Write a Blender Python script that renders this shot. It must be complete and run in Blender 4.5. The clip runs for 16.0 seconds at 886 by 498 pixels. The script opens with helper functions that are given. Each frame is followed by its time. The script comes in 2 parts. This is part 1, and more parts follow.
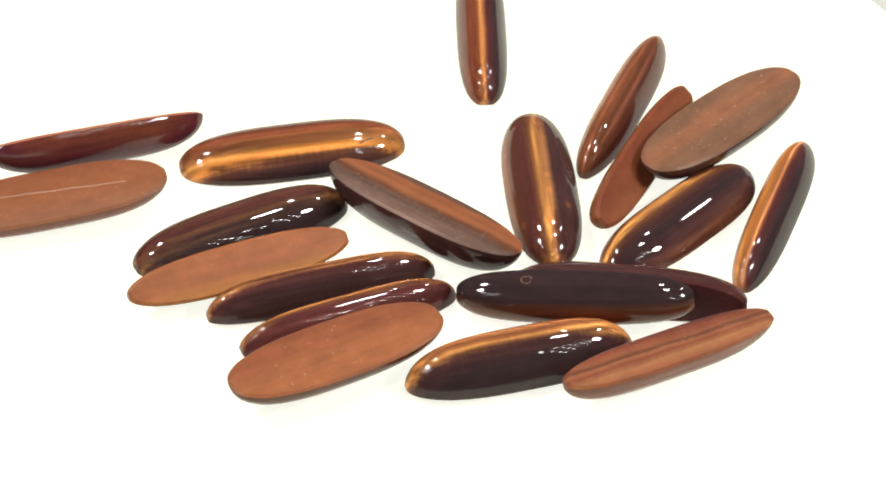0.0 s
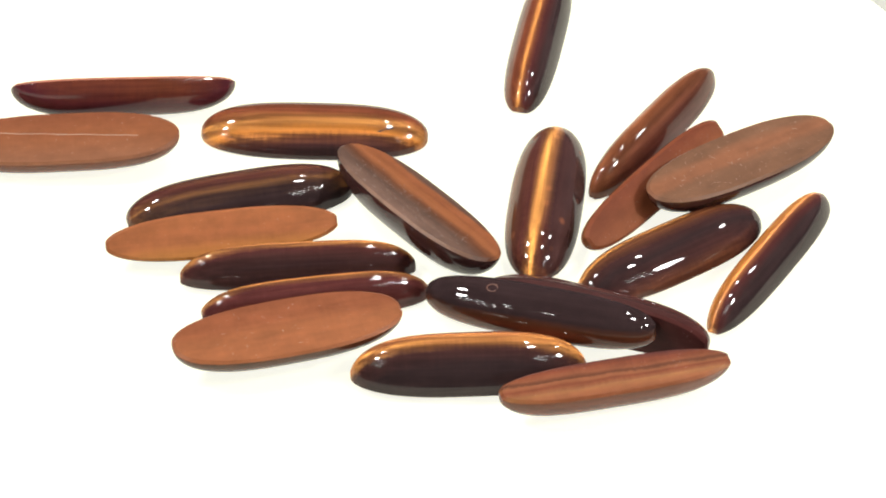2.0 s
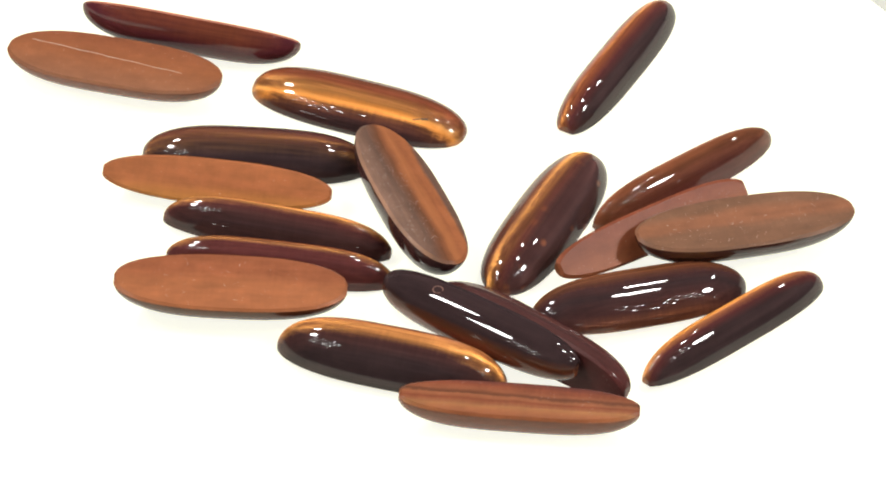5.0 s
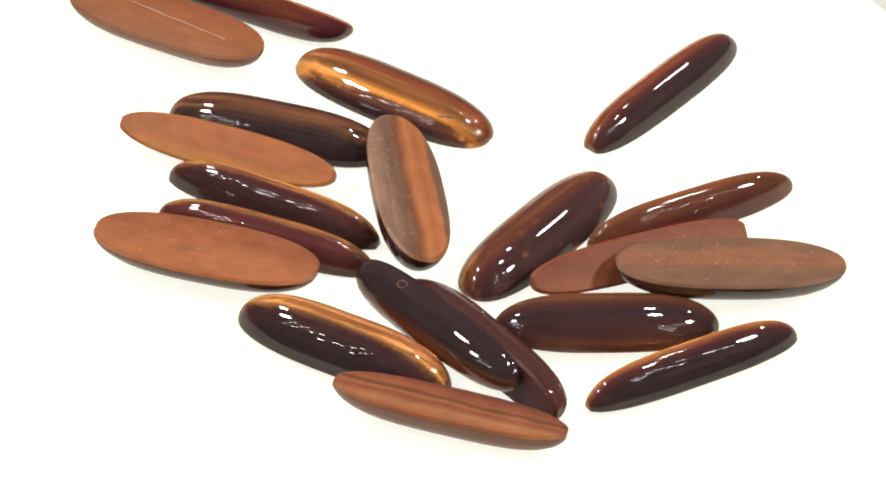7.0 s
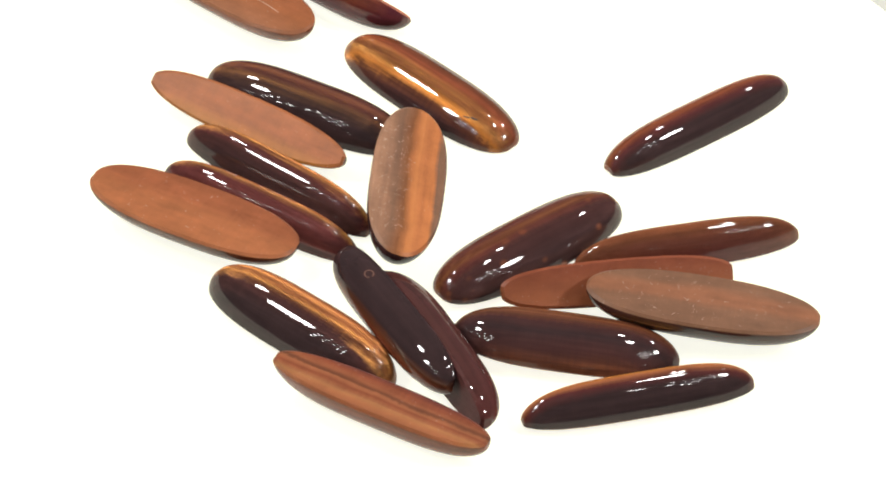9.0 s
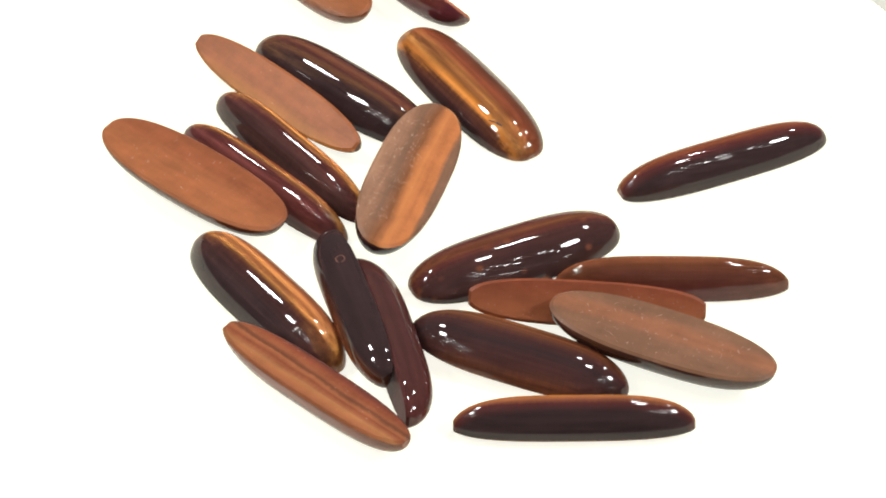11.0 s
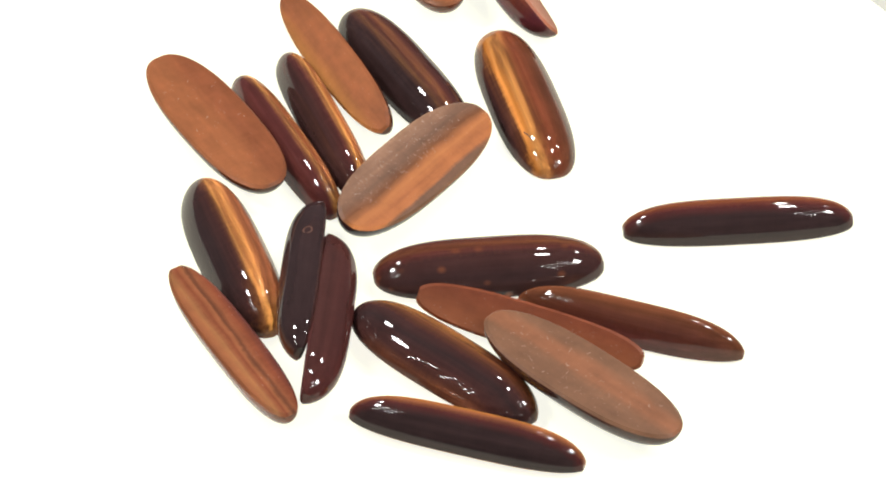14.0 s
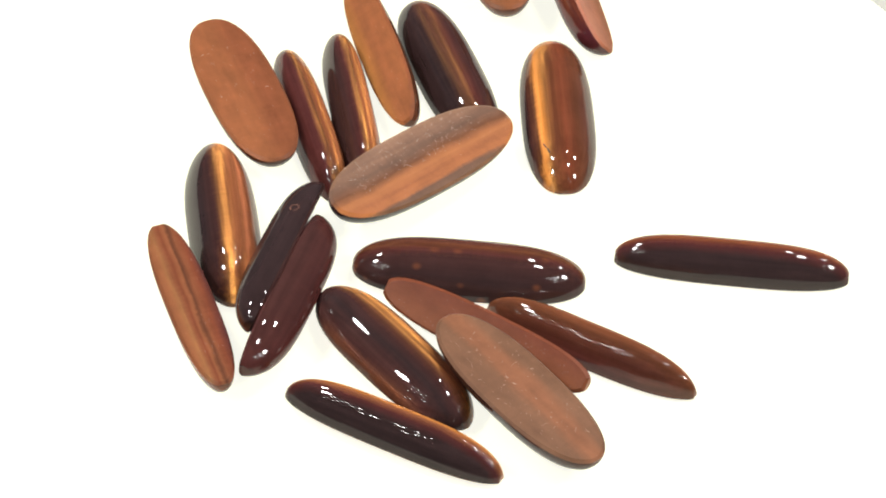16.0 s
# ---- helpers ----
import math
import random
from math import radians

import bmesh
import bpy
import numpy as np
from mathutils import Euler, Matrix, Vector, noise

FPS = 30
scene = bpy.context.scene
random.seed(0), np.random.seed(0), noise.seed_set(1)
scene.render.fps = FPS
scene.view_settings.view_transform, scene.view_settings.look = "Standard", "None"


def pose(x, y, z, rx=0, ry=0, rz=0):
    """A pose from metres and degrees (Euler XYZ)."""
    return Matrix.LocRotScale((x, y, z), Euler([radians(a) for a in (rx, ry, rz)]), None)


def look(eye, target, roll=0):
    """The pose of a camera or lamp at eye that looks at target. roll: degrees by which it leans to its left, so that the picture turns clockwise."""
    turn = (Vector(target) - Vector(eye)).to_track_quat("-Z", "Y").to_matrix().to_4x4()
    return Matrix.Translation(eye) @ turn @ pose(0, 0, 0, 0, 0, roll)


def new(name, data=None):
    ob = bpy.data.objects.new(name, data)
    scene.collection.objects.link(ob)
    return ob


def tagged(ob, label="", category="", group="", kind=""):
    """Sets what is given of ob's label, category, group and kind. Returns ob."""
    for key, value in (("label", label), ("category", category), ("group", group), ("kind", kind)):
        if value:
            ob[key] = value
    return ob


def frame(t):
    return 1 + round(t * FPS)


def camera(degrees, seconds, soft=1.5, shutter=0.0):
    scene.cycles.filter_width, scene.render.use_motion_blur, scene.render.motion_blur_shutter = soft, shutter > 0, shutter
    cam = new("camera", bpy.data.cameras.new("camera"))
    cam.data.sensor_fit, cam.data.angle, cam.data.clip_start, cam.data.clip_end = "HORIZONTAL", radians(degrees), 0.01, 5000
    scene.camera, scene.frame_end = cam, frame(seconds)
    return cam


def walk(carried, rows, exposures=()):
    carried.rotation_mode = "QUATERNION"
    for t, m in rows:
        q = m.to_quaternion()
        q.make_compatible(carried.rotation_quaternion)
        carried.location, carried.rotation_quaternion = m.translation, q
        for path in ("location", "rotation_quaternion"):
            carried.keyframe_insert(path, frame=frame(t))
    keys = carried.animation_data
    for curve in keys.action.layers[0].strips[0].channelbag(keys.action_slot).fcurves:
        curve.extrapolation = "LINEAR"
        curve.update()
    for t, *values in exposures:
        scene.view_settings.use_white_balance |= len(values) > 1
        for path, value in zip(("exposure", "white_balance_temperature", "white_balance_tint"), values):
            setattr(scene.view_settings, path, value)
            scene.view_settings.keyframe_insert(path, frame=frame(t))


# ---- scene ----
MM = 0.001
SPIN = -6.1752          # degrees a second, seen from above
SECONDS = 16.0

# camera: a long lens on a stand that does not move
cam = camera(12.781, SECONDS, soft=2.0)
EYE = look((-1.134 * MM, -392.29 * MM, 356.77 * MM), (-1.134 * MM, -3.201 * MM, -3.10 * MM), 1.3025)
walk(cam, [(0.0, EYE), (SECONDS, EYE)], exposures=[(0.0, 0.0), (SECONDS, 0.0)])

# a dim room round the lit table
world = bpy.data.worlds.new("room")
scene.world = world
world.use_nodes = True
world.node_tree.nodes["Background"].inputs["Color"].default_value = (0.92, 0.92, 1.0, 1)
world.node_tree.nodes["Background"].inputs["Strength"].default_value = 0.14


def lamp(name, way, distance, size, watts, colour=(1, 0.98, 0.95)):
    """A round lamp in the direction way from the table's middle."""
    data = bpy.data.lights.new(name, "AREA")
    data.shape, data.size, data.energy, data.color = "DISK", size, watts, colour
    ob = new(name, data)
    at = Vector(way).normalized() * distance
    ob.matrix_basis = look(at, (0, 0, 0))
    return ob


def towards(azimuth, elevation):
    a, e = radians(azimuth), radians(elevation)
    return Vector((math.cos(a) * math.cos(e), math.sin(a) * math.cos(e), math.sin(e)))


# six bulbs over the table, two of them large
for azimuth, elevation, size, watts in ((-15, 42, 0.072, 1.85), (15, 71, 0.046, 0.90), (60, 61, 0.026, 0.42), (31, 46, 0.032, 0.48),
                                        (152, 54, 0.058, 1.25), (-172, 49, 0.066, 1.55)):
    lamp("bulb", towards(azimuth, elevation), 0.50, size, watts)


# ---- materials ----
class Nodes:
    """A short way to write node trees."""

    def __init__(self, name):
        self.mat = bpy.data.materials.new(name)
        self.mat.use_nodes = True
        self.tree = self.mat.node_tree
        self.tree.nodes.clear()

    def add(self, kind, out=0, settings=(), **ins):
        node = self.tree.nodes.new("ShaderNode" + kind)
        for key, value in settings:
            if key == "operation":
                node.operation = value
            elif key == "blend_type":
                node.data_type, node.blend_type = "RGBA", value
            elif key == "vector_type":
                node.vector_type = value
            elif key == "convert_from":
                node.convert_from = value
            elif key == "convert_to":
                node.convert_to = value
            elif key == "distribution":
                node.distribution = value
        for key, value in ins.items():
            socket = node.inputs[int(key[1:])] if key[0] == "i" and key[1:].isdigit() else node.inputs[key.replace("_", " ")]
            if isinstance(value, bpy.types.NodeSocket):
                self.tree.links.new(value, socket)
            else:
                socket.default_value = value
        return node.outputs[out]

    def math(self, operation, a, b=0.0, c=0.0):
        return self.add("Math", settings=[("operation", operation)], i0=a, i1=b, i2=c)

    def vmath(self, operation, a, b=(0, 0, 0)):
        return self.add("VectorMath", settings=[("operation", operation)], i0=a, i1=b)

    def ramp(self, fac, stops):
        node = self.tree.nodes.new("ShaderNodeValToRGB")
        ramp = node.color_ramp
        while len(ramp.elements) < len(stops):
            ramp.elements.new(0.5)
        for element, (at, colour) in zip(ramp.elements, stops):
            element.position, element.color = at, (*colour, 1)
        self.tree.links.new(fac, node.inputs[0])
        return node.outputs[0]

    def mix(self, fac, a, b, blend="MIX"):
        node = self.tree.nodes.new("ShaderNodeMix")
        node.data_type, node.blend_type = "RGBA", blend
        for k, v in ((0, fac), (6, a), (7, b)):
            if isinstance(v, bpy.types.NodeSocket):
                self.tree.links.new(v, node.inputs[k])
            else:
                node.inputs[k].default_value = v if k == 0 else (*v[:3], 1)
        return node.outputs[2]

    def done(self, shader):
        out = self.tree.nodes.new("ShaderNodeOutputMaterial")
        self.tree.links.new(shader, out.inputs[0])
        return self.mat


def gem(name, bands, width, seed, lean=0.0, flat=False, sheen=1.0, streak=1.0, polish=None, flecks=0.0, veil=0.012, line=None):
    """Banded fibrous quartz. bands: colours from the stone's one long side to the other. The fibres lie
    across the stone, so that their sheen gathers in a line along it."""
    n = Nodes(name)
    place = n.add("TexCoord", out=3)
    spot = n.vmath("ADD", place, (seed * 0.37, seed * 0.053, seed * 0.071))
    wave = n.add("TexNoise", Vector=n.vmath("MULTIPLY", spot, (70, 120, 120)), Scale=1.0, Detail=2.0)
    lines = n.add("TexNoise", Vector=n.vmath("MULTIPLY", spot, (28, 900, 900)), Scale=1.0, Detail=3.0, Roughness=0.6)
    fine = n.add("TexNoise", Vector=n.vmath("MULTIPLY", spot, (2200, 260, 260)), Scale=1.0, Detail=3.0)
    cloud = n.add("TexNoise", Vector=n.vmath("MULTIPLY", spot, (210, 380, 380)), Scale=1.0, Detail=5.0, Roughness=0.65)
    across = n.add("SeparateXYZ", out=1, Vector=place)
    v = n.math("ADD", n.math("MULTIPLY", across, 1.0 / (width * MM)), 0.5)
    v = n.math("ADD", v, n.math("MULTIPLY", n.math("SUBTRACT", wave, 0.5), 0.28 if flat else 0.14))
    v = n.math("ADD", v, n.math("MULTIPLY", n.math("SUBTRACT", lines, 0.5), 0.16 * streak))
    v = n.math("ADD", v, n.math("MULTIPLY", n.math("SUBTRACT", fine, 0.5), 0.05))
    colour = n.ramp(v, bands)
    ridge, mottle, thread = (0.35 * streak, 0.85, 0.14) if flat else (0.8 * streak, 0.6, 0.16)
    tone = n.math("ADD", n.math("MULTIPLY", lines, ridge), n.math("ADD", n.math("MULTIPLY", cloud, mottle), n.math("MULTIPLY", fine, thread)))
    tone = n.math("ADD", tone, 1.0 - 0.5 * (ridge + mottle + thread))
    grain = n.add("CombineXYZ", i0=tone, i1=tone, i2=tone)
    body = n.mix(1.0, colour, grain, "MULTIPLY")
    if flecks:
        spots = n.add("TexVoronoi", Vector=n.vmath("MULTIPLY", spot, (330, 420, 420)), Scale=1.0, Randomness=1.0)
        inside = n.ramp(spots, [(0.10, (1, 1, 1)), (0.26, (0, 0, 0))])
        body = n.mix(n.math("MULTIPLY", inside, flecks), body, (0.16, 0.05, 0.02))
    if flat:
        dust = n.add("TexVoronoi", Vector=n.vmath("MULTIPLY", spot, (1500, 2300, 2300)), Scale=1.0, Randomness=1.0)
        where = n.math("MULTIPLY", n.ramp(dust, [(0.06, (1, 1, 1)), (0.16, (0, 0, 0))]), n.ramp(cloud, [(0.52, (0, 0, 0)), (0.66, (1, 1, 1))]))
        body = n.mix(n.math("MULTIPLY", where, 0.55), body, (0.42, 0.36, 0.31))
    # the sheen's own normal: flatter than the polished skin, leaning with the fibres
    skin = n.add("NewGeometry", out=1)
    tilt = n.math("ADD", n.math("MULTIPLY", n.math("SUBTRACT", lines, 0.5), 0.22 if flat else 0.10), lean)
    tilt = n.math("ADD", tilt, n.math("MULTIPLY", n.math("SUBTRACT", wave, 0.5), 0.4 if flat else 0.16))
    tilt = n.math("ADD", tilt, n.math("MULTIPLY", n.math("SUBTRACT", fine, 0.5), 0.12))
    inner = n.add("CombineXYZ", i0=0.0, i1=tilt, i2=-1.0 if flat else 1.0)
    local = n.add("VectorTransform", settings=[("vector_type", "NORMAL"), ("convert_from", "WORLD"), ("convert_to", "OBJECT")], Vector=skin)
    # light bends on its way through a dome, so there the sheen's line runs against the slope
    local = n.vmath("ADD", n.vmath("MULTIPLY", local, (0.1, 0.25, 0.25) if flat else (0.75, -0.70, 0.0)), inner)
    fibre = n.add("VectorTransform", settings=[("vector_type", "NORMAL"), ("convert_from", "OBJECT"), ("convert_to", "WORLD")], Vector=local)
    fibre = n.vmath("NORMALIZE", fibre)
    fibres = n.add("VectorTransform", settings=[("vector_type", "VECTOR"), ("convert_from", "OBJECT"), ("convert_to", "WORLD")], Vector=(0.0, 1.0, 0.0))
    # dark, iron-rich bands hold few open fibres and shine less
    rich = n.ramp(n.add("RGBToBW", i0=body), [(0.0, (0.08, 0.08, 0.08)), (0.025, (0.30, 0.30, 0.30)), (0.07, (1, 1, 1))])
    silk = n.mix(1.0, n.mix(veil, body, (0.32, 0.13, 0.025)), rich, "MULTIPLY")
    # gold painted into the sheen's colour on a fixed strip, where the bright line belongs
    if line:
        centre, half = line
        gold_sheen = n.ramp(v, [(centre - half, (0, 0, 0)), (centre, (1, 1, 1)), (centre + half, (0, 0, 0))])
        silk = n.mix(gold_sheen, silk, (0.36, 0.16, 0.035))
    threads = n.ramp(lines, [(0.36, (0.45, 0.45, 0.45)), (0.50, (0.95, 0.95, 0.95)), (0.62, (1.35, 1.35, 1.35))])
    silk = n.mix(0.25 if flat else 1.0, silk, n.mix(1.0, silk, threads, "MULTIPLY"))
    glow = n.mix(1.0, silk, ((0.45 if flat else 0.9) * sheen,) * 3, "MULTIPLY")
    band = n.add("BsdfAnisotropic", settings=[("distribution", "GGX")], Color=glow, Roughness=0.55 if flat else 0.50, Anisotropy=0.5 if flat else 0.78, Normal=fibre, Tangent=fibres)
    under = n.add("BsdfDiffuse", Color=body, Roughness=0.3)
    lit = n.add("AddShader", i0=under, i1=band)
    rough = polish if polish is not None else (0.40 if flat else 0.009)
    scratch = n.add("TexNoise", Vector=n.vmath("MULTIPLY", spot, (1500, 5200, 5200)), Scale=1.0, Detail=4.0)
    relief = n.add("Bump", Strength=0.30 if flat else 0.004, Distance=0.0001, Height=scratch)
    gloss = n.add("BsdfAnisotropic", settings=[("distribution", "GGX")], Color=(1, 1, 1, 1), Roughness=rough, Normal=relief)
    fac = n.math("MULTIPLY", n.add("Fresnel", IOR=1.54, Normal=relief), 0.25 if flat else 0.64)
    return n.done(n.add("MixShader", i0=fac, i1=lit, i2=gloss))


def glowing(name, colour, strength):
    n = Nodes(name)
    return n.done(n.add("Emission", Color=(*colour, 1), Strength=strength))


def acrylic():
    """Opal acrylic, lit from below."""
    n = Nodes("opal_acrylic")
    place = n.add("TexCoord", out=3)
    dust = n.add("TexNoise", Vector=place, Scale=900.0, Detail=4.0)
    colour = n.ramp(dust, [(0.3, (0.30, 0.30, 0.19)), (0.7, (0.33, 0.33, 0.21))])
    skin = n.add("BsdfPrincipled", Base_Color=colour, Roughness=0.30, Emission_Color=(1.0, 1.0, 0.90, 1), Emission_Strength=0.90)
    return n.done(skin)


def plain(name, colour, rough=0.6, grain=60.0, metallic=0.0):
    n = Nodes(name)
    place = n.add("TexCoord", out=3)
    spots = n.add("TexNoise", Vector=place, Scale=grain, Detail=5.0)
    shade = n.mix(spots, tuple(0.8 * c for c in colour), tuple(1.15 * c for c in colour))
    return n.done(n.add("BsdfPrincipled", Base_Color=shade, Roughness=rough, Metallic=metallic))


# ---- the table ----
def part(name, bm, material, parent=None, label=""):
    mesh = bpy.data.meshes.new(name)
    bm.normal_update()
    bm.to_mesh(mesh)
    bm.free()
    for m in material if isinstance(material, (list, tuple)) else [material]:
        mesh.materials.append(m)
    ob = new(name, mesh)
    if parent:
        ob.parent = parent
    if label:
        tagged(ob, label)
    return ob


def lathe(profile, steps=128):
    """A closed turned body from (radius, height) pairs, from the axis at the bottom to the axis at the top."""
    bm = bmesh.new()
    rings = []
    for r, z in profile:
        if r == 0:
            rings.append([bm.verts.new((0, 0, z))])
        else:
            rings.append([bm.verts.new((r * math.cos(2 * math.pi * k / steps), r * math.sin(2 * math.pi * k / steps), z)) for k in range(steps)])
    for low, high in zip(rings, rings[1:]):
        for k in range(steps):
            j = (k + 1) % steps
            a = [low[k % len(low)], low[j % len(low)], high[j % len(high)], high[k % len(high)]]
            face = [v for i, v in enumerate(a) if v not in a[:i]]
            if len(face) > 2:
                bm.faces.new(face).smooth = True
    return bm


OPAL = acrylic()
TABLE_R = 0.0765
turntable = new("turntable")
tagged(turntable, "round white opal acrylic turntable lit from below", "turntable")
part("platter", lathe([(0, -0.003), (TABLE_R - 0.001, -0.003), (TABLE_R, -0.0024), (TABLE_R, -0.0006), (TABLE_R - 0.0002, -0.0002),
                       (TABLE_R - 0.0008, 0.0), (0, 0.0)]), OPAL, turntable)
part("hub", lathe([(0, -0.0119), (0.030, -0.0119), (0.031, -0.011), (0.031, -0.004), (0.030, -0.003), (0, -0.003)], 48), OPAL, turntable)
bm = bmesh.new()
bmesh.ops.create_cube(bm, size=1.0, matrix=Matrix.LocRotScale((0, 0.0, -0.0220), None, (1.6, 1.6, 0.02)))
bmesh.ops.bevel(bm, geom=bm.edges[:], offset=0.002, segments=2, affect="EDGES")
light_table = part("ground", bm, OPAL)
tagged(light_table, "white glowing light table under the turntable", "light table", kind="structure")
knob = part("knob", lathe([(0, -0.012), (0.0095, -0.012), (0.010, -0.0115), (0.010, -0.002), (0.0092, 0.001), (0.007, 0.0025), (0, 0.003)], 40),
            plain("grey_plastic", (0.50, 0.50, 0.47), 0.45))
knob.location = (0.0682, 0.0520, 0)
tagged(knob, "pale grey plastic knob on the white light table", "knob")


# ---- the stones ----
def cabochon(length, width, height, end=2.5, fat=2.2, rim=0.5):
    """A long oval cabochon in millimetres: flat bevelled base at z = 0, a low wall, a dome above."""
    bm = bmesh.new()
    nu, nd = 96, 40
    cut = 0.996 if width > 8 else 0.986
    rings = []
    for i in range(nu + 1):
        u = math.sin((i / nu - 0.5) * math.pi) * cut
        w = 0.5 * width * (1 - abs(u) ** end) ** (1 / fat)
        h = rim + (height - rim) * (1 - abs(u) ** (end + 0.9)) ** 0.55
        b = min(0.32, 0.3 * w)
        x = 0.5 * length * u / cut
        xb = x * (1 - 0.7 / length)
        ring = [(xb, -(w - b), 0.0), (x, -w, 0.35)]
        for k in range(nd + 1):
            a = math.pi * k / nd
            c, s = -math.cos(a), math.sin(a)
            ring.append((x, w * c, rim + (h - rim) * s ** 1.2))
        ring += [(x, w, 0.35), (xb, w - b, 0.0)]
        rings.append([bm.verts.new((p[0] * MM, p[1] * MM, p[2] * MM)) for p in ring])
    m = len(rings[0])
    base = bmesh.new()
    under = (1, 0, m - 1, m - 2)
    floor = [[base.verts.new(r[k].co) for k in under] for r in rings]
    for a, b in zip(rings, rings[1:]):
        for k in range(1, m - 2):
            bm.faces.new([a[k], b[k], b[k + 1], a[k + 1]]).smooth = True
    for a, b in zip(floor, floor[1:]):
        for k in range(3):
            base.faces.new([a[k], a[k + 1], b[k + 1], b[k]])
    for ring, low, turn in ((rings[0], floor[0], 1), (rings[-1], floor[-1], -1)):
        bm.faces.new(ring[1:m - 1][::turn])
        base.faces.new(low[::turn])
    for r in rings:
        bm.verts.remove(r[0])
        bm.verts.remove(r[m - 1])
    bmesh.ops.recalc_face_normals(bm, faces=bm.faces[:])
    if sum(f.normal.z * f.calc_area() for f in bm.faces) < 0:
        bmesh.ops.reverse_faces(bm, faces=bm.faces[:])
    bmesh.ops.recalc_face_normals(base, faces=base.faces[:])
    if sum(f.normal.z * f.calc_area() for f in base.faces) > 0:
        bmesh.ops.reverse_faces(base, faces=base.faces[:])
    return bm, base


BLACK, DARK, WINE = (0.025, 0.014, 0.014), (0.041, 0.016, 0.014), (0.063, 0.017, 0.015)
PLUM, SIENNA, HONEY = (0.076, 0.015, 0.020), (0.152, 0.048, 0.020), (0.200, 0.085, 0.032)
BROWN, RUST, TAN = (0.075, 0.025, 0.012), (0.130, 0.034, 0.015), (0.182, 0.063, 0.025)
OCHRE, ROSE = (0.270, 0.092, 0.018), (0.165, 0.068, 0.034)
AMBER = (0.170, 0.068, 0.017)
CLAY, KHAKI = (0.172, 0.048, 0.013), (0.120, 0.059, 0.033)
PINK, ASH, SLATE = (0.300, 0.110, 0.065), (0.098, 0.062, 0.050), (0.064, 0.038, 0.030)

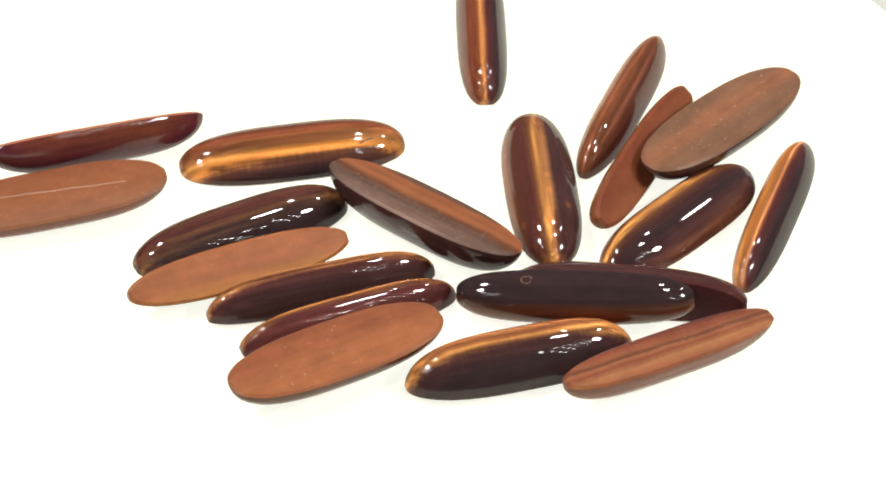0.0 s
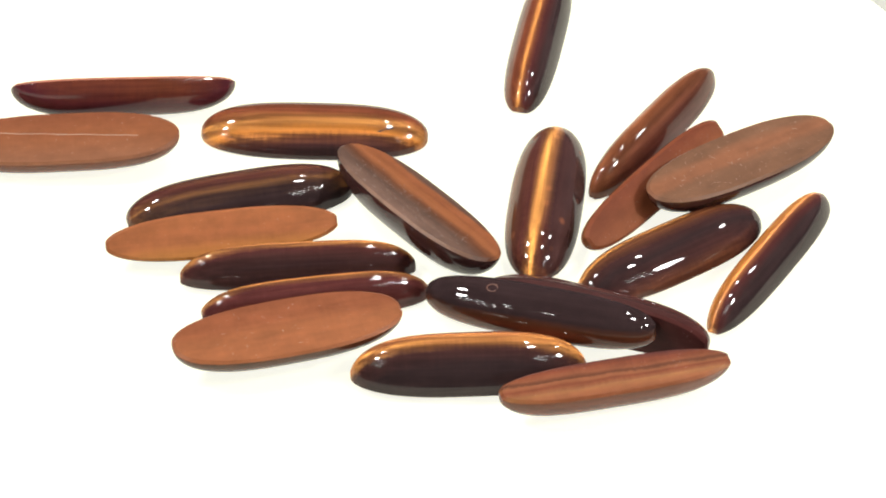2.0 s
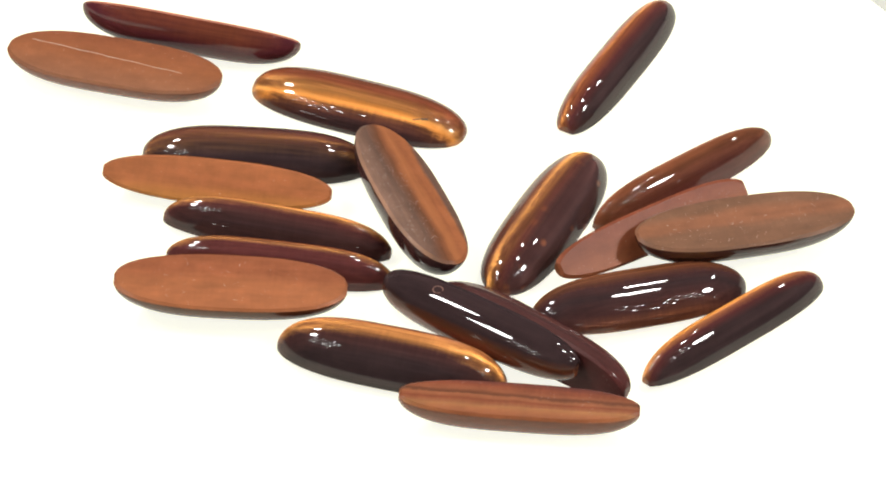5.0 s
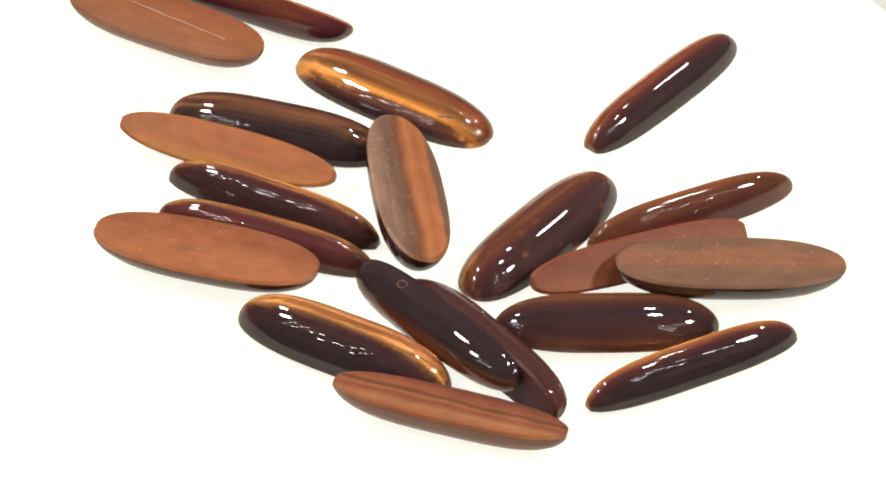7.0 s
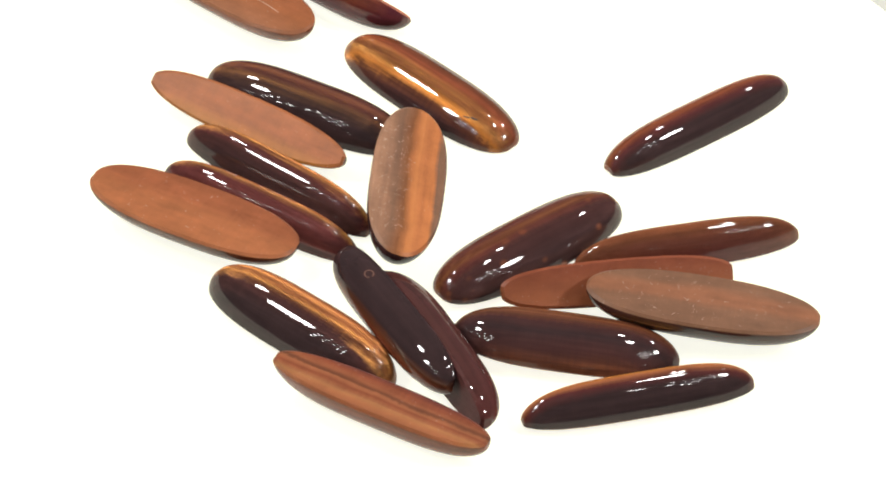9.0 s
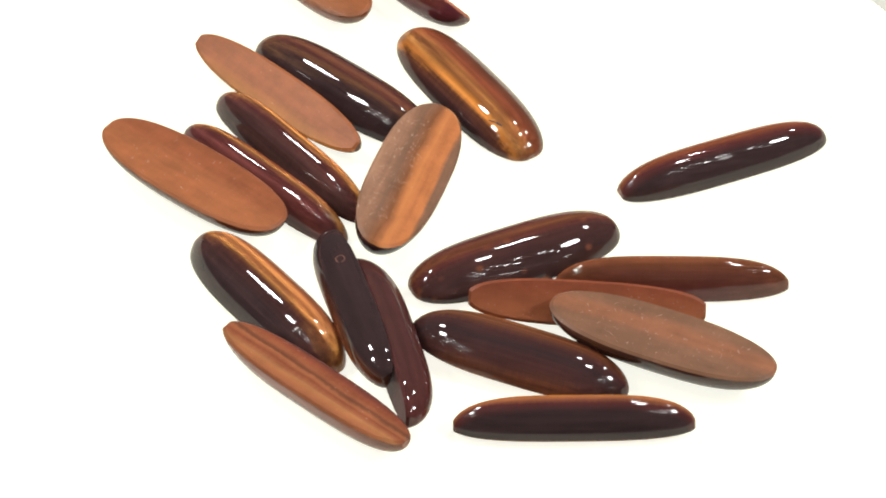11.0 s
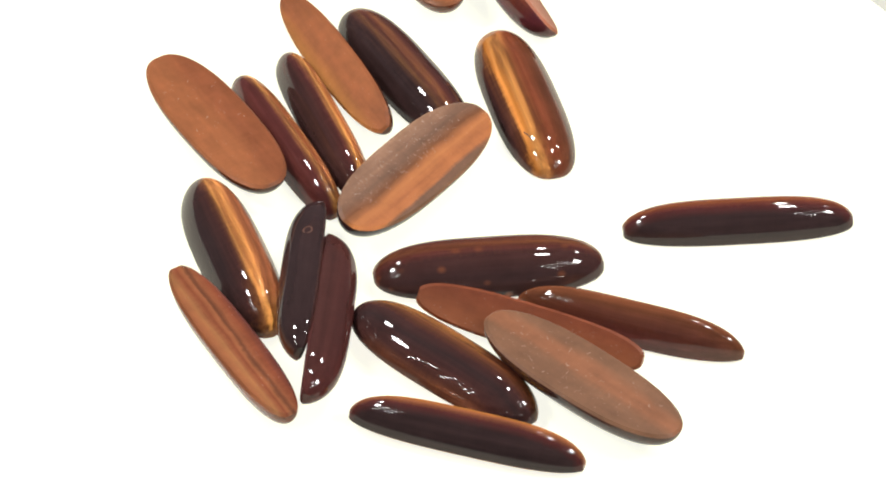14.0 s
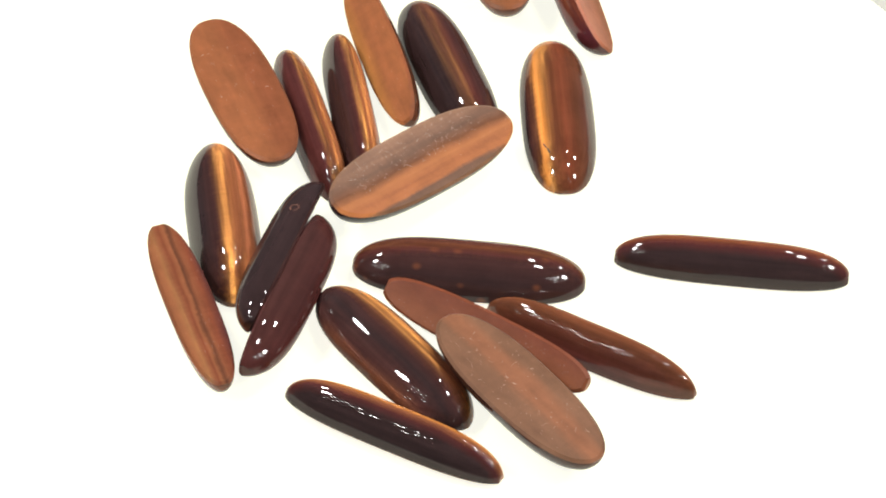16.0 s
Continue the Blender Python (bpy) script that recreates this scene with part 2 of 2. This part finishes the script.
# x, y (mm, of the base's middle), yaw, roll, pitch (degrees), length, width, height, two numbers for the oval's shape, look of the dome, look of the base, label
STONES = [
    ("A", -48.53, 9.65, 24.7, 128.7, 7.0, 30.84, 8.95, 4.49, 2.93, 2.47, 
     dict(bands=[(0.0, PLUM), (0.45, WINE), (0.8, PLUM), (1.0, RUST)], sheen=0.15),
     dict(bands=[(0.2, CLAY), (0.8, PINK)], sheen=0.2, streak=0.4),
     "narrow dark red-brown cabochon lying on its side"),
    ("B", -53.23, -2.70, 15.5, 183.3, -2.4, 31.06, 9.77, 4.64, 2.99, 2.14, 
     dict(bands=[(0.2, BROWN), (0.8, RUST)], sheen=0.3),
     dict(bands=[(0.1, SIENNA), (0.5, TAN), (0.9, ROSE)], sheen=0.25, streak=0.5),
     "wide cabochon lying dome down, pinkish tan base with pale line"),
    ("C", -21.89, 11.01, 12.3, 0.0, 0.0, 30.97, 10.09, 4.56, 2.73, 2.47, 
     dict(bands=[(0.0, BLACK), (0.08, DARK), (0.17, BROWN), (0.24, OCHRE), (0.32, BROWN), (0.55, RUST), (0.75, BROWN), (1.0, DARK)], sheen=0.65, lean=-0.85, line=(0.34, 0.20)),
     dict(bands=[(0.2, BROWN), (0.8, TAN)], sheen=0.3),
     "wide golden-brown banded cabochon with a small dark crack"),
    ("D", -3.57, -4.69, -38.2, 162.7, -3.1, 31.22, 10.31, 5.65, 2.78, 2.17, 
     dict(bands=[(0.2, BLACK), (0.8, DARK)], sheen=0.2),
     dict(bands=[(0.0, SLATE), (0.12, SLATE), (0.18, SIENNA), (0.25, SIENNA), (0.38, TAN), (0.52, BROWN), (0.66, SLATE), (1.0, ASH)], sheen=1.5, lean=-0.36, streak=0.6, veil=0.5),
     "wide cabochon lying dome down, dusty base half grey, half golden"),
    ("E", -28.01, -5.30, 28.4, -0.1, 0.5, 30.88, 9.44, 4.98, 2.66, 2.36, 
     dict(bands=[(0.0, BLACK), (0.25, BLACK), (0.40, DARK), (0.55, WINE), (0.68, DARK), (1.0, BLACK)], sheen=0.20, lean=-0.68, line=(0.48, 0.30)),
     dict(bands=[(0.2, BROWN), (0.8, TAN)], sheen=0.3),
     "wide near-black polished cabochon standing on its base"),
    ("F", -27.56, -15.33, 25.6, 217.9, 1.8, 30.87, 6.28, 4.81, 2.59, 2.13, 
     dict(bands=[(0.2, BROWN), (0.8, BROWN)], sheen=0.5),
     dict(bands=[(0.1, SIENNA), (0.6, SIENNA), (0.95, AMBER)], sheen=0.8, lean=-0.33, streak=0.5, veil=0.30),
     "narrow cabochon lying dome down, its base plain tan brown"),
    ("G", -16.88, -16.95, 19.5, -7.4, 0.7, 30.99, 5.94, 5.20, 3.24, 2.06, 
     dict(bands=[(0.0, BLACK), (0.26, DARK), (0.40, WINE), (0.52, BROWN), (0.62, RUST), (0.78, TAN), (1.0, RUST)], sheen=0.8, lean=-0.74, line=(0.56, 0.22)),
     dict(bands=[(0.2, BROWN), (0.8, TAN)], sheen=0.3),
     "narrow dark plum-brown cabochon with an orange ridge"),
    ("H", -13.19, -21.99, 25.0, -0.1, 1.7, 30.07, 6.03, 4.79, 2.90, 2.39, 
     dict(bands=[(0.0, WINE), (0.42, WINE), (0.58, BROWN), (0.70, RUST), (0.82, TAN), (1.0, RUST)], sheen=0.7, lean=-0.55, line=(0.62, 0.22)),
     dict(bands=[(0.2, BROWN), (0.8, TAN)], sheen=0.3),
     "narrow reddish brown cabochon half under another stone"),
    ("I", -14.38, -31.52, 30.7, 181.0, 1.7, 30.25, 10.40, 4.70, 2.50, 2.44, 
     dict(bands=[(0.2, DARK), (0.8, BROWN)], sheen=0.3),
     dict(bands=[(0.1, SIENNA), (0.35, SIENNA), (0.55, TAN), (0.9, TAN)], sheen=0.45, streak=0.45, lean=0.30),
     "wide cabochon lying dome down, its matt base orange-brown"),
    ("J", 9.04, -29.46, 17.3, -6.0, 0.3, 30.44, 9.65, 5.95, 2.80, 2.00, 
     dict(bands=[(0.0, BLACK), (0.16, BLACK), (0.32, DARK), (0.42, BROWN), (0.52, SIENNA), (0.70, SIENNA), (0.86, BROWN), (1.0, DARK)], sheen=0.9, lean=-0.66, line=(0.51, 0.20), streak=0.7),
     dict(bands=[(0.2, BROWN), (0.8, TAN)], sheen=0.3),
     "wide cabochon half golden, half near-black along its length"),
    ("K", 28.09, -29.59, 28.5, 182.4, 1.5, 30.44, 6.31, 5.16, 2.85, 2.26, 
     dict(bands=[(0.2, BROWN), (0.8, RUST)], sheen=0.3),
     dict(bands=[(0.0, WINE), (0.18, RUST), (0.30, SIENNA), (0.40, BROWN), (0.47, TAN), (0.56, RUST), (0.64, SIENNA), (0.72, HONEY), (0.88, TAN), (1.0, SIENNA)], sheen=0.35, streak=0.9),
     "narrow cabochon lying dome down, its base striped lengthwise"),
    ("L", 16.25, -19.00, -5.9, 71.0, -5.5, 31.02, 7.30, 4.40, 3.05, 2.50, 
     # rust at the lower side: light through the translucent edge, put into the colour
     dict(bands=[(0.0, RUST), (0.34, RUST), (0.46, BROWN), (0.60, BLACK), (1.0, BLACK)], sheen=0.3),
     dict(bands=[(0.2, BLACK), (0.8, DARK)], sheen=0.2, polish=0.35),
     "dark brown cabochon lying on its side, small ring mark on it"),
    ("M", 22.97, -19.20, -7.3, -94.0, -2.0, 31.00, 7.40, 5.20, 2.99, 2.14, 
     dict(bands=[(0.0, DARK), (0.45, WINE), (0.70, WINE), (0.85, RUST), (1.0, RUST)], sheen=0.2),
     dict(bands=[(0.2, WINE), (0.8, WINE)], sheen=0.2),
     "dark red-brown cabochon on its side, back to another"),
    ("N", 11.88, 4.21, -84.1, -3.3, -2.0, 30.72, 9.95, 4.73, 2.85, 2.39, 
     dict(bands=[(0.0, RUST), (0.10, BROWN), (0.28, WINE), (0.42, BROWN), (0.52, WINE), (0.60, DARK), (1.0, BLACK)], sheen=1.0, flecks=0.45, streak=0.5, lean=-0.58, line=(0.42, 0.22)),
     dict(bands=[(0.2, BROWN), (0.8, TAN)], sheen=0.3),
     "wide dark cabochon with one bright golden line and flecks"),
    ("O", 23.10, 22.02, -111.3, 0.0, 0.4, 30.61, 6.10, 5.03, 3.06, 1.68, 
     dict(bands=[(0.0, TAN), (0.40, SIENNA), (0.65, BROWN), (1.0, WINE)], sheen=0.5, lean=-0.40, veil=0.05),
     dict(bands=[(0.2, BROWN), (0.8, TAN)], sheen=0.3),
     "narrow tan-brown cabochon standing on its base"),
    ("P", 26.10, 8.52, -113.8, 137.1, -1.4, 30.83, 6.08, 5.04, 2.71, 2.65, 
     dict(bands=[(0.0, BROWN), (0.5, TAN), (1.0, TAN)], sheen=0.3),
     dict(bands=[(0.2, SIENNA), (0.8, RUST)], sheen=0.3, streak=0.6),
     "narrow reddish cabochon lying on its side under another stone"),
    ("Q", 36.34, 14.65, -132.1, 182.0, -3.0, 30.41, 10.30, 5.10, 2.50, 2.21, 
     dict(bands=[(0.2, DARK), (0.8, BROWN)], sheen=0.3),
     dict(bands=[(0.0, KHAKI), (0.35, KHAKI), (0.48, ROSE), (0.60, ROSE), (0.75, KHAKI), (1.0, KHAKI)], sheen=0.35, streak=0.35),
     "wide cabochon lying dome down, its scratched base greyish tan"),
    ("R", 30.16, -2.62, -131.7, 9.0, -2.0, 29.65, 10.55, 4.91, 3.02, 1.70, 
     dict(bands=[(0.0, BROWN), (0.12, RUST), (0.22, BROWN), (0.42, BROWN), (0.56, DARK), (0.70, BLACK), (0.88, DARK), (1.0, BROWN)], sheen=1.3, lean=-0.12, line=(0.40, 0.17), streak=0.7),
     dict(bands=[(0.2, BROWN), (0.8, TAN)], sheen=0.3),
     "wide black-brown cabochon with a golden shoulder"),
    ("S", 43.16, -0.29, -108.7, 9.9, -0.7, 30.71, 6.21, 4.84, 3.10, 2.09, 
     dict(bands=[(0.0, DARK), (0.18, RUST), (0.38, OCHRE), (0.50, TAN), (0.62, WINE), (0.76, BLACK), (1.0, BLACK)], sheen=0.8, lean=-0.05, line=(0.38, 0.25)),
     dict(bands=[(0.2, BROWN), (0.8, TAN)], sheen=0.3),
     "narrow dark cabochon with an orange ridge"),
    ("T", 3.59, 38.05, -87.4, -0.0, 0.1, 30.96, 7.02, 4.67, 3.03, 2.44, 
     dict(bands=[(0.0, WINE), (0.2, RUST), (0.42, RUST), (0.58, WINE), (0.75, BLACK), (1.0, BLACK)], sheen=0.7, lean=-0.50, line=(0.45, 0.15)),
     dict(bands=[(0.2, BROWN), (0.8, TAN)], sheen=0.3),
     "narrow dark red-brown cabochon lying apart from the heap"),
]

# mm by which a stone is held up by those under it
LIFT = {"D": 0.47, "I": 0.80, "Q": 0.80}
stones = []
for k, (key, x, y, yaw, roll, pitch, ln, wd, ht, end, fat, dome_look, base_look, label) in enumerate(STONES):
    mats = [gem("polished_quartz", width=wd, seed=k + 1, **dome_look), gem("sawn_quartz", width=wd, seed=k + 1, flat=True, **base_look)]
    ob = new("gemstone")
    upper, lower = cabochon(ln, wd, ht, end, fat)
    part("dome", upper, mats[0], ob)
    part("base", lower, mats[1], ob, "flat sawn base")
    turn = pose(x * MM, y * MM, 0, 0, 0, yaw) @ pose(0, 0, 0, 0, pitch, 0) @ pose(0, 0, 0, roll, 0, 0)
    drop = min((turn @ v.co).z for p in ob.children for v in p.data.vertices)
    ob.matrix_basis = Matrix.Translation((0, 0, LIFT.get(key, 0.0) * MM - drop)) @ turn
    tagged(ob, label, "gemstone", "cabochons on the turntable")
    stones.append(ob)


# ---- small marks on single stones ----
def ribbon(points, normal, wide):
    """A thin raised line through points, in millimetres."""
    bm = bmesh.new()
    up = Vector(normal).normalized()
    rows = []
    for i, p in enumerate(points):
        p = Vector(p)
        way = Vector(points[min(i + 1, len(points) - 1)]) - Vector(points[max(i - 1, 0)])
        side = way.cross(up).normalized() * wide * 0.5
        rows.append([bm.verts.new((q * MM)) for q in (p - side, p + up * 0.03, p + side)])
    for a, b in zip(rows, rows[1:]):
        for k in range(2):
            bm.faces.new([a[k], b[k], b[k + 1], a[k + 1]]).smooth = True
    bmesh.ops.recalc_face_normals(bm, faces=bm.faces[:])
    return bm


by_key = {row[0]: ob for row, ob in zip(STONES, stones)}
PALE = plain("pale_scratch", (0.34, 0.25, 0.19), 0.7, 4000.0)
INK = plain("dark_crack", (0.015, 0.008, 0.006), 0.6, 4000.0)
UMBER = plain("umber_mark", (0.15, 0.055, 0.03), 0.5, 4000.0)

# an oval ring on the dark stone that lies on its side
def on_dome(key, x, a, rim=0.5):
    """A point in millimetres on a stone's dome: x along it, the angle a across it."""
    ln, wd, ht, end, fat = next(row[6:11] for row in STONES if row[0] == key)
    u = 2 * x / ln
    w = 0.5 * wd * (1 - abs(u) ** end) ** (1 / fat)
    h = rim + (ht - rim) * (1 - abs(u) ** (end + 0.9)) ** 0.55
    return Vector((x, -w * math.cos(a), rim + (h - rim) * math.sin(a) ** 1.2))


w = Vector((-0.05, 0.90, 0.43)).normalized()
ring = [on_dome("L", -6.1 + 0.70 * math.cos(a), 2.58 + 0.15 * math.sin(a)) + w * 0.04 for a in (2 * math.pi * k / 28 for k in range(27))]
part("ring_mark", ribbon(ring, w, 0.12), UMBER, by_key["L"], "thin oval umber ring")
# a short crack in the golden stone
for a, b, wide in (((8.7, -2.66, 3.47), (9.6, -2.25, 3.56), 0.16), ((9.75, -2.2, 3.58), (10.7, -1.85, 3.56), 0.22)):
    part("crack", ribbon([Vector(a).lerp(Vector(b), k / 6) + Vector((0, 0.05 * math.sin(k * 2.1), 0.05)) for k in range(7)], (0.15, -0.48, 0.86), wide), INK, by_key["C"], "short black crack")
# a pale sawn line on one upturned base
part("saw_line", ribbon([(-12.5 + 1.5 * k, -1.55 + 0.082 * 1.5 * k + 0.05 * math.sin(k * 1.7), -0.004) for k in range(16)], (0, 0, -1), 0.10), PALE, by_key["B"], "pale straight saw line")


def scratches(key, count, seed, lo, hi):
    """Fine pale scratches between the widths lo and hi of an upturned base."""
    rnd = random.Random(seed)
    whole = bmesh.new()
    for _ in range(count):
        x, y = rnd.uniform(-11, 11), rnd.uniform(lo, hi)
        turn, ln = rnd.uniform(0, math.pi), rnd.choice((0.08, 0.1, 0.14, 0.2, 0.5))
        c, s = math.cos(turn) * ln * 0.5, math.sin(turn) * ln * 0.5
        wide = rnd.uniform(0.03, 0.07)
        px, py = -math.sin(turn) * wide * 0.5, math.cos(turn) * wide * 0.5
        z = -0.012
        quad = [(x - c - px, y - s - py), (x + c - px, y + s - py), (x + c + px, y + s + py), (x - c + px, y - s + py)]
        whole.faces.new([whole.verts.new((qx * MM, qy * MM, z * MM)) for qx, qy in quad][::-1])
    ob = part("scratches", whole, PALE, by_key[key])
    return tagged(ob, kind="stuff")


scratches("D", 170, 4, -0.5, 4.2)
scratches("Q", 100, 7, -4.0, 3.6)
scratches("I", 40, 9, -3.8, 3.8)
scratches("B", 18, 11, -3.6, 3.6)

# ---- lamps with rows of small light-emitting diodes, over the table's near corners ----
def led_panel(way, distance, columns, rows, pitch, size):
    rig = new("led_panel")
    rig.matrix_basis = look(way * distance, (0, 0, 0))
    tagged(rig, "square black lamp panel with rows of small white diodes", "lamp", "lamp panels over the table")
    bm = bmesh.new()
    bmesh.ops.create_cube(bm, size=1.0, matrix=Matrix.LocRotScale((0, 0, 0.008), None, (columns * pitch + 0.012, rows * pitch + 0.012, 0.014)))
    bmesh.ops.bevel(bm, geom=bm.edges[:], offset=0.002, segments=2, affect="EDGES")
    part("housing", bm, HOUSING, rig)
    back = rig.matrix_basis.inverted()
    top, foot = rig.matrix_basis @ Vector((0, 0, 0.015)), -0.012
    bm = lathe([(0, foot), (0.055, foot), (0.055, foot + 0.008), (0.050, foot + 0.010), (0.007, foot + 0.012), (0.006, top.z), (0, top.z)], 24)
    bm.transform(back @ Matrix.Translation((top.x, top.y, 0)))
    part("stand", bm, HOUSING, rig)
    bm = bmesh.new()
    bmesh.ops.create_cone(bm, cap_ends=True, segments=12, radius1=size * 0.5, radius2=size * 0.42, depth=0.002)
    first = part("diode", bm, DIODE, rig)
    at = [((i - (columns - 1) / 2) * pitch, (j - (rows - 1) / 2) * pitch + (0.25 if i % 2 else -0.25) * pitch, 0.0) for i in range(columns) for j in range(rows)]
    first.location = at[0]
    for p in at[1:]:
        ob = new("diode", first.data)
        ob.parent, ob.location = rig, p
    return rig


HOUSING = plain("black_plastic", (0.03, 0.03, 0.03), 0.5)
DIODE = glowing("lit_diode", (1.0, 0.99, 0.96), 110.0)
led_panel(towards(-146, 43), 0.50, 5, 4, 0.037, 0.0080)
led_panel(towards(-37, 45), 0.50, 5, 4, 0.037, 0.0080)


# ---- what turns ----
def motions():
    steps = [0.5 * k for k in range(int(SECONDS * 2) + 1)]
    for ob in stones + [turntable]:
        first = ob.matrix_basis.copy()
        walk(ob, [(t, pose(0, 0, 0, 0, 0, SPIN * t) @ first) for t in steps])


motions()
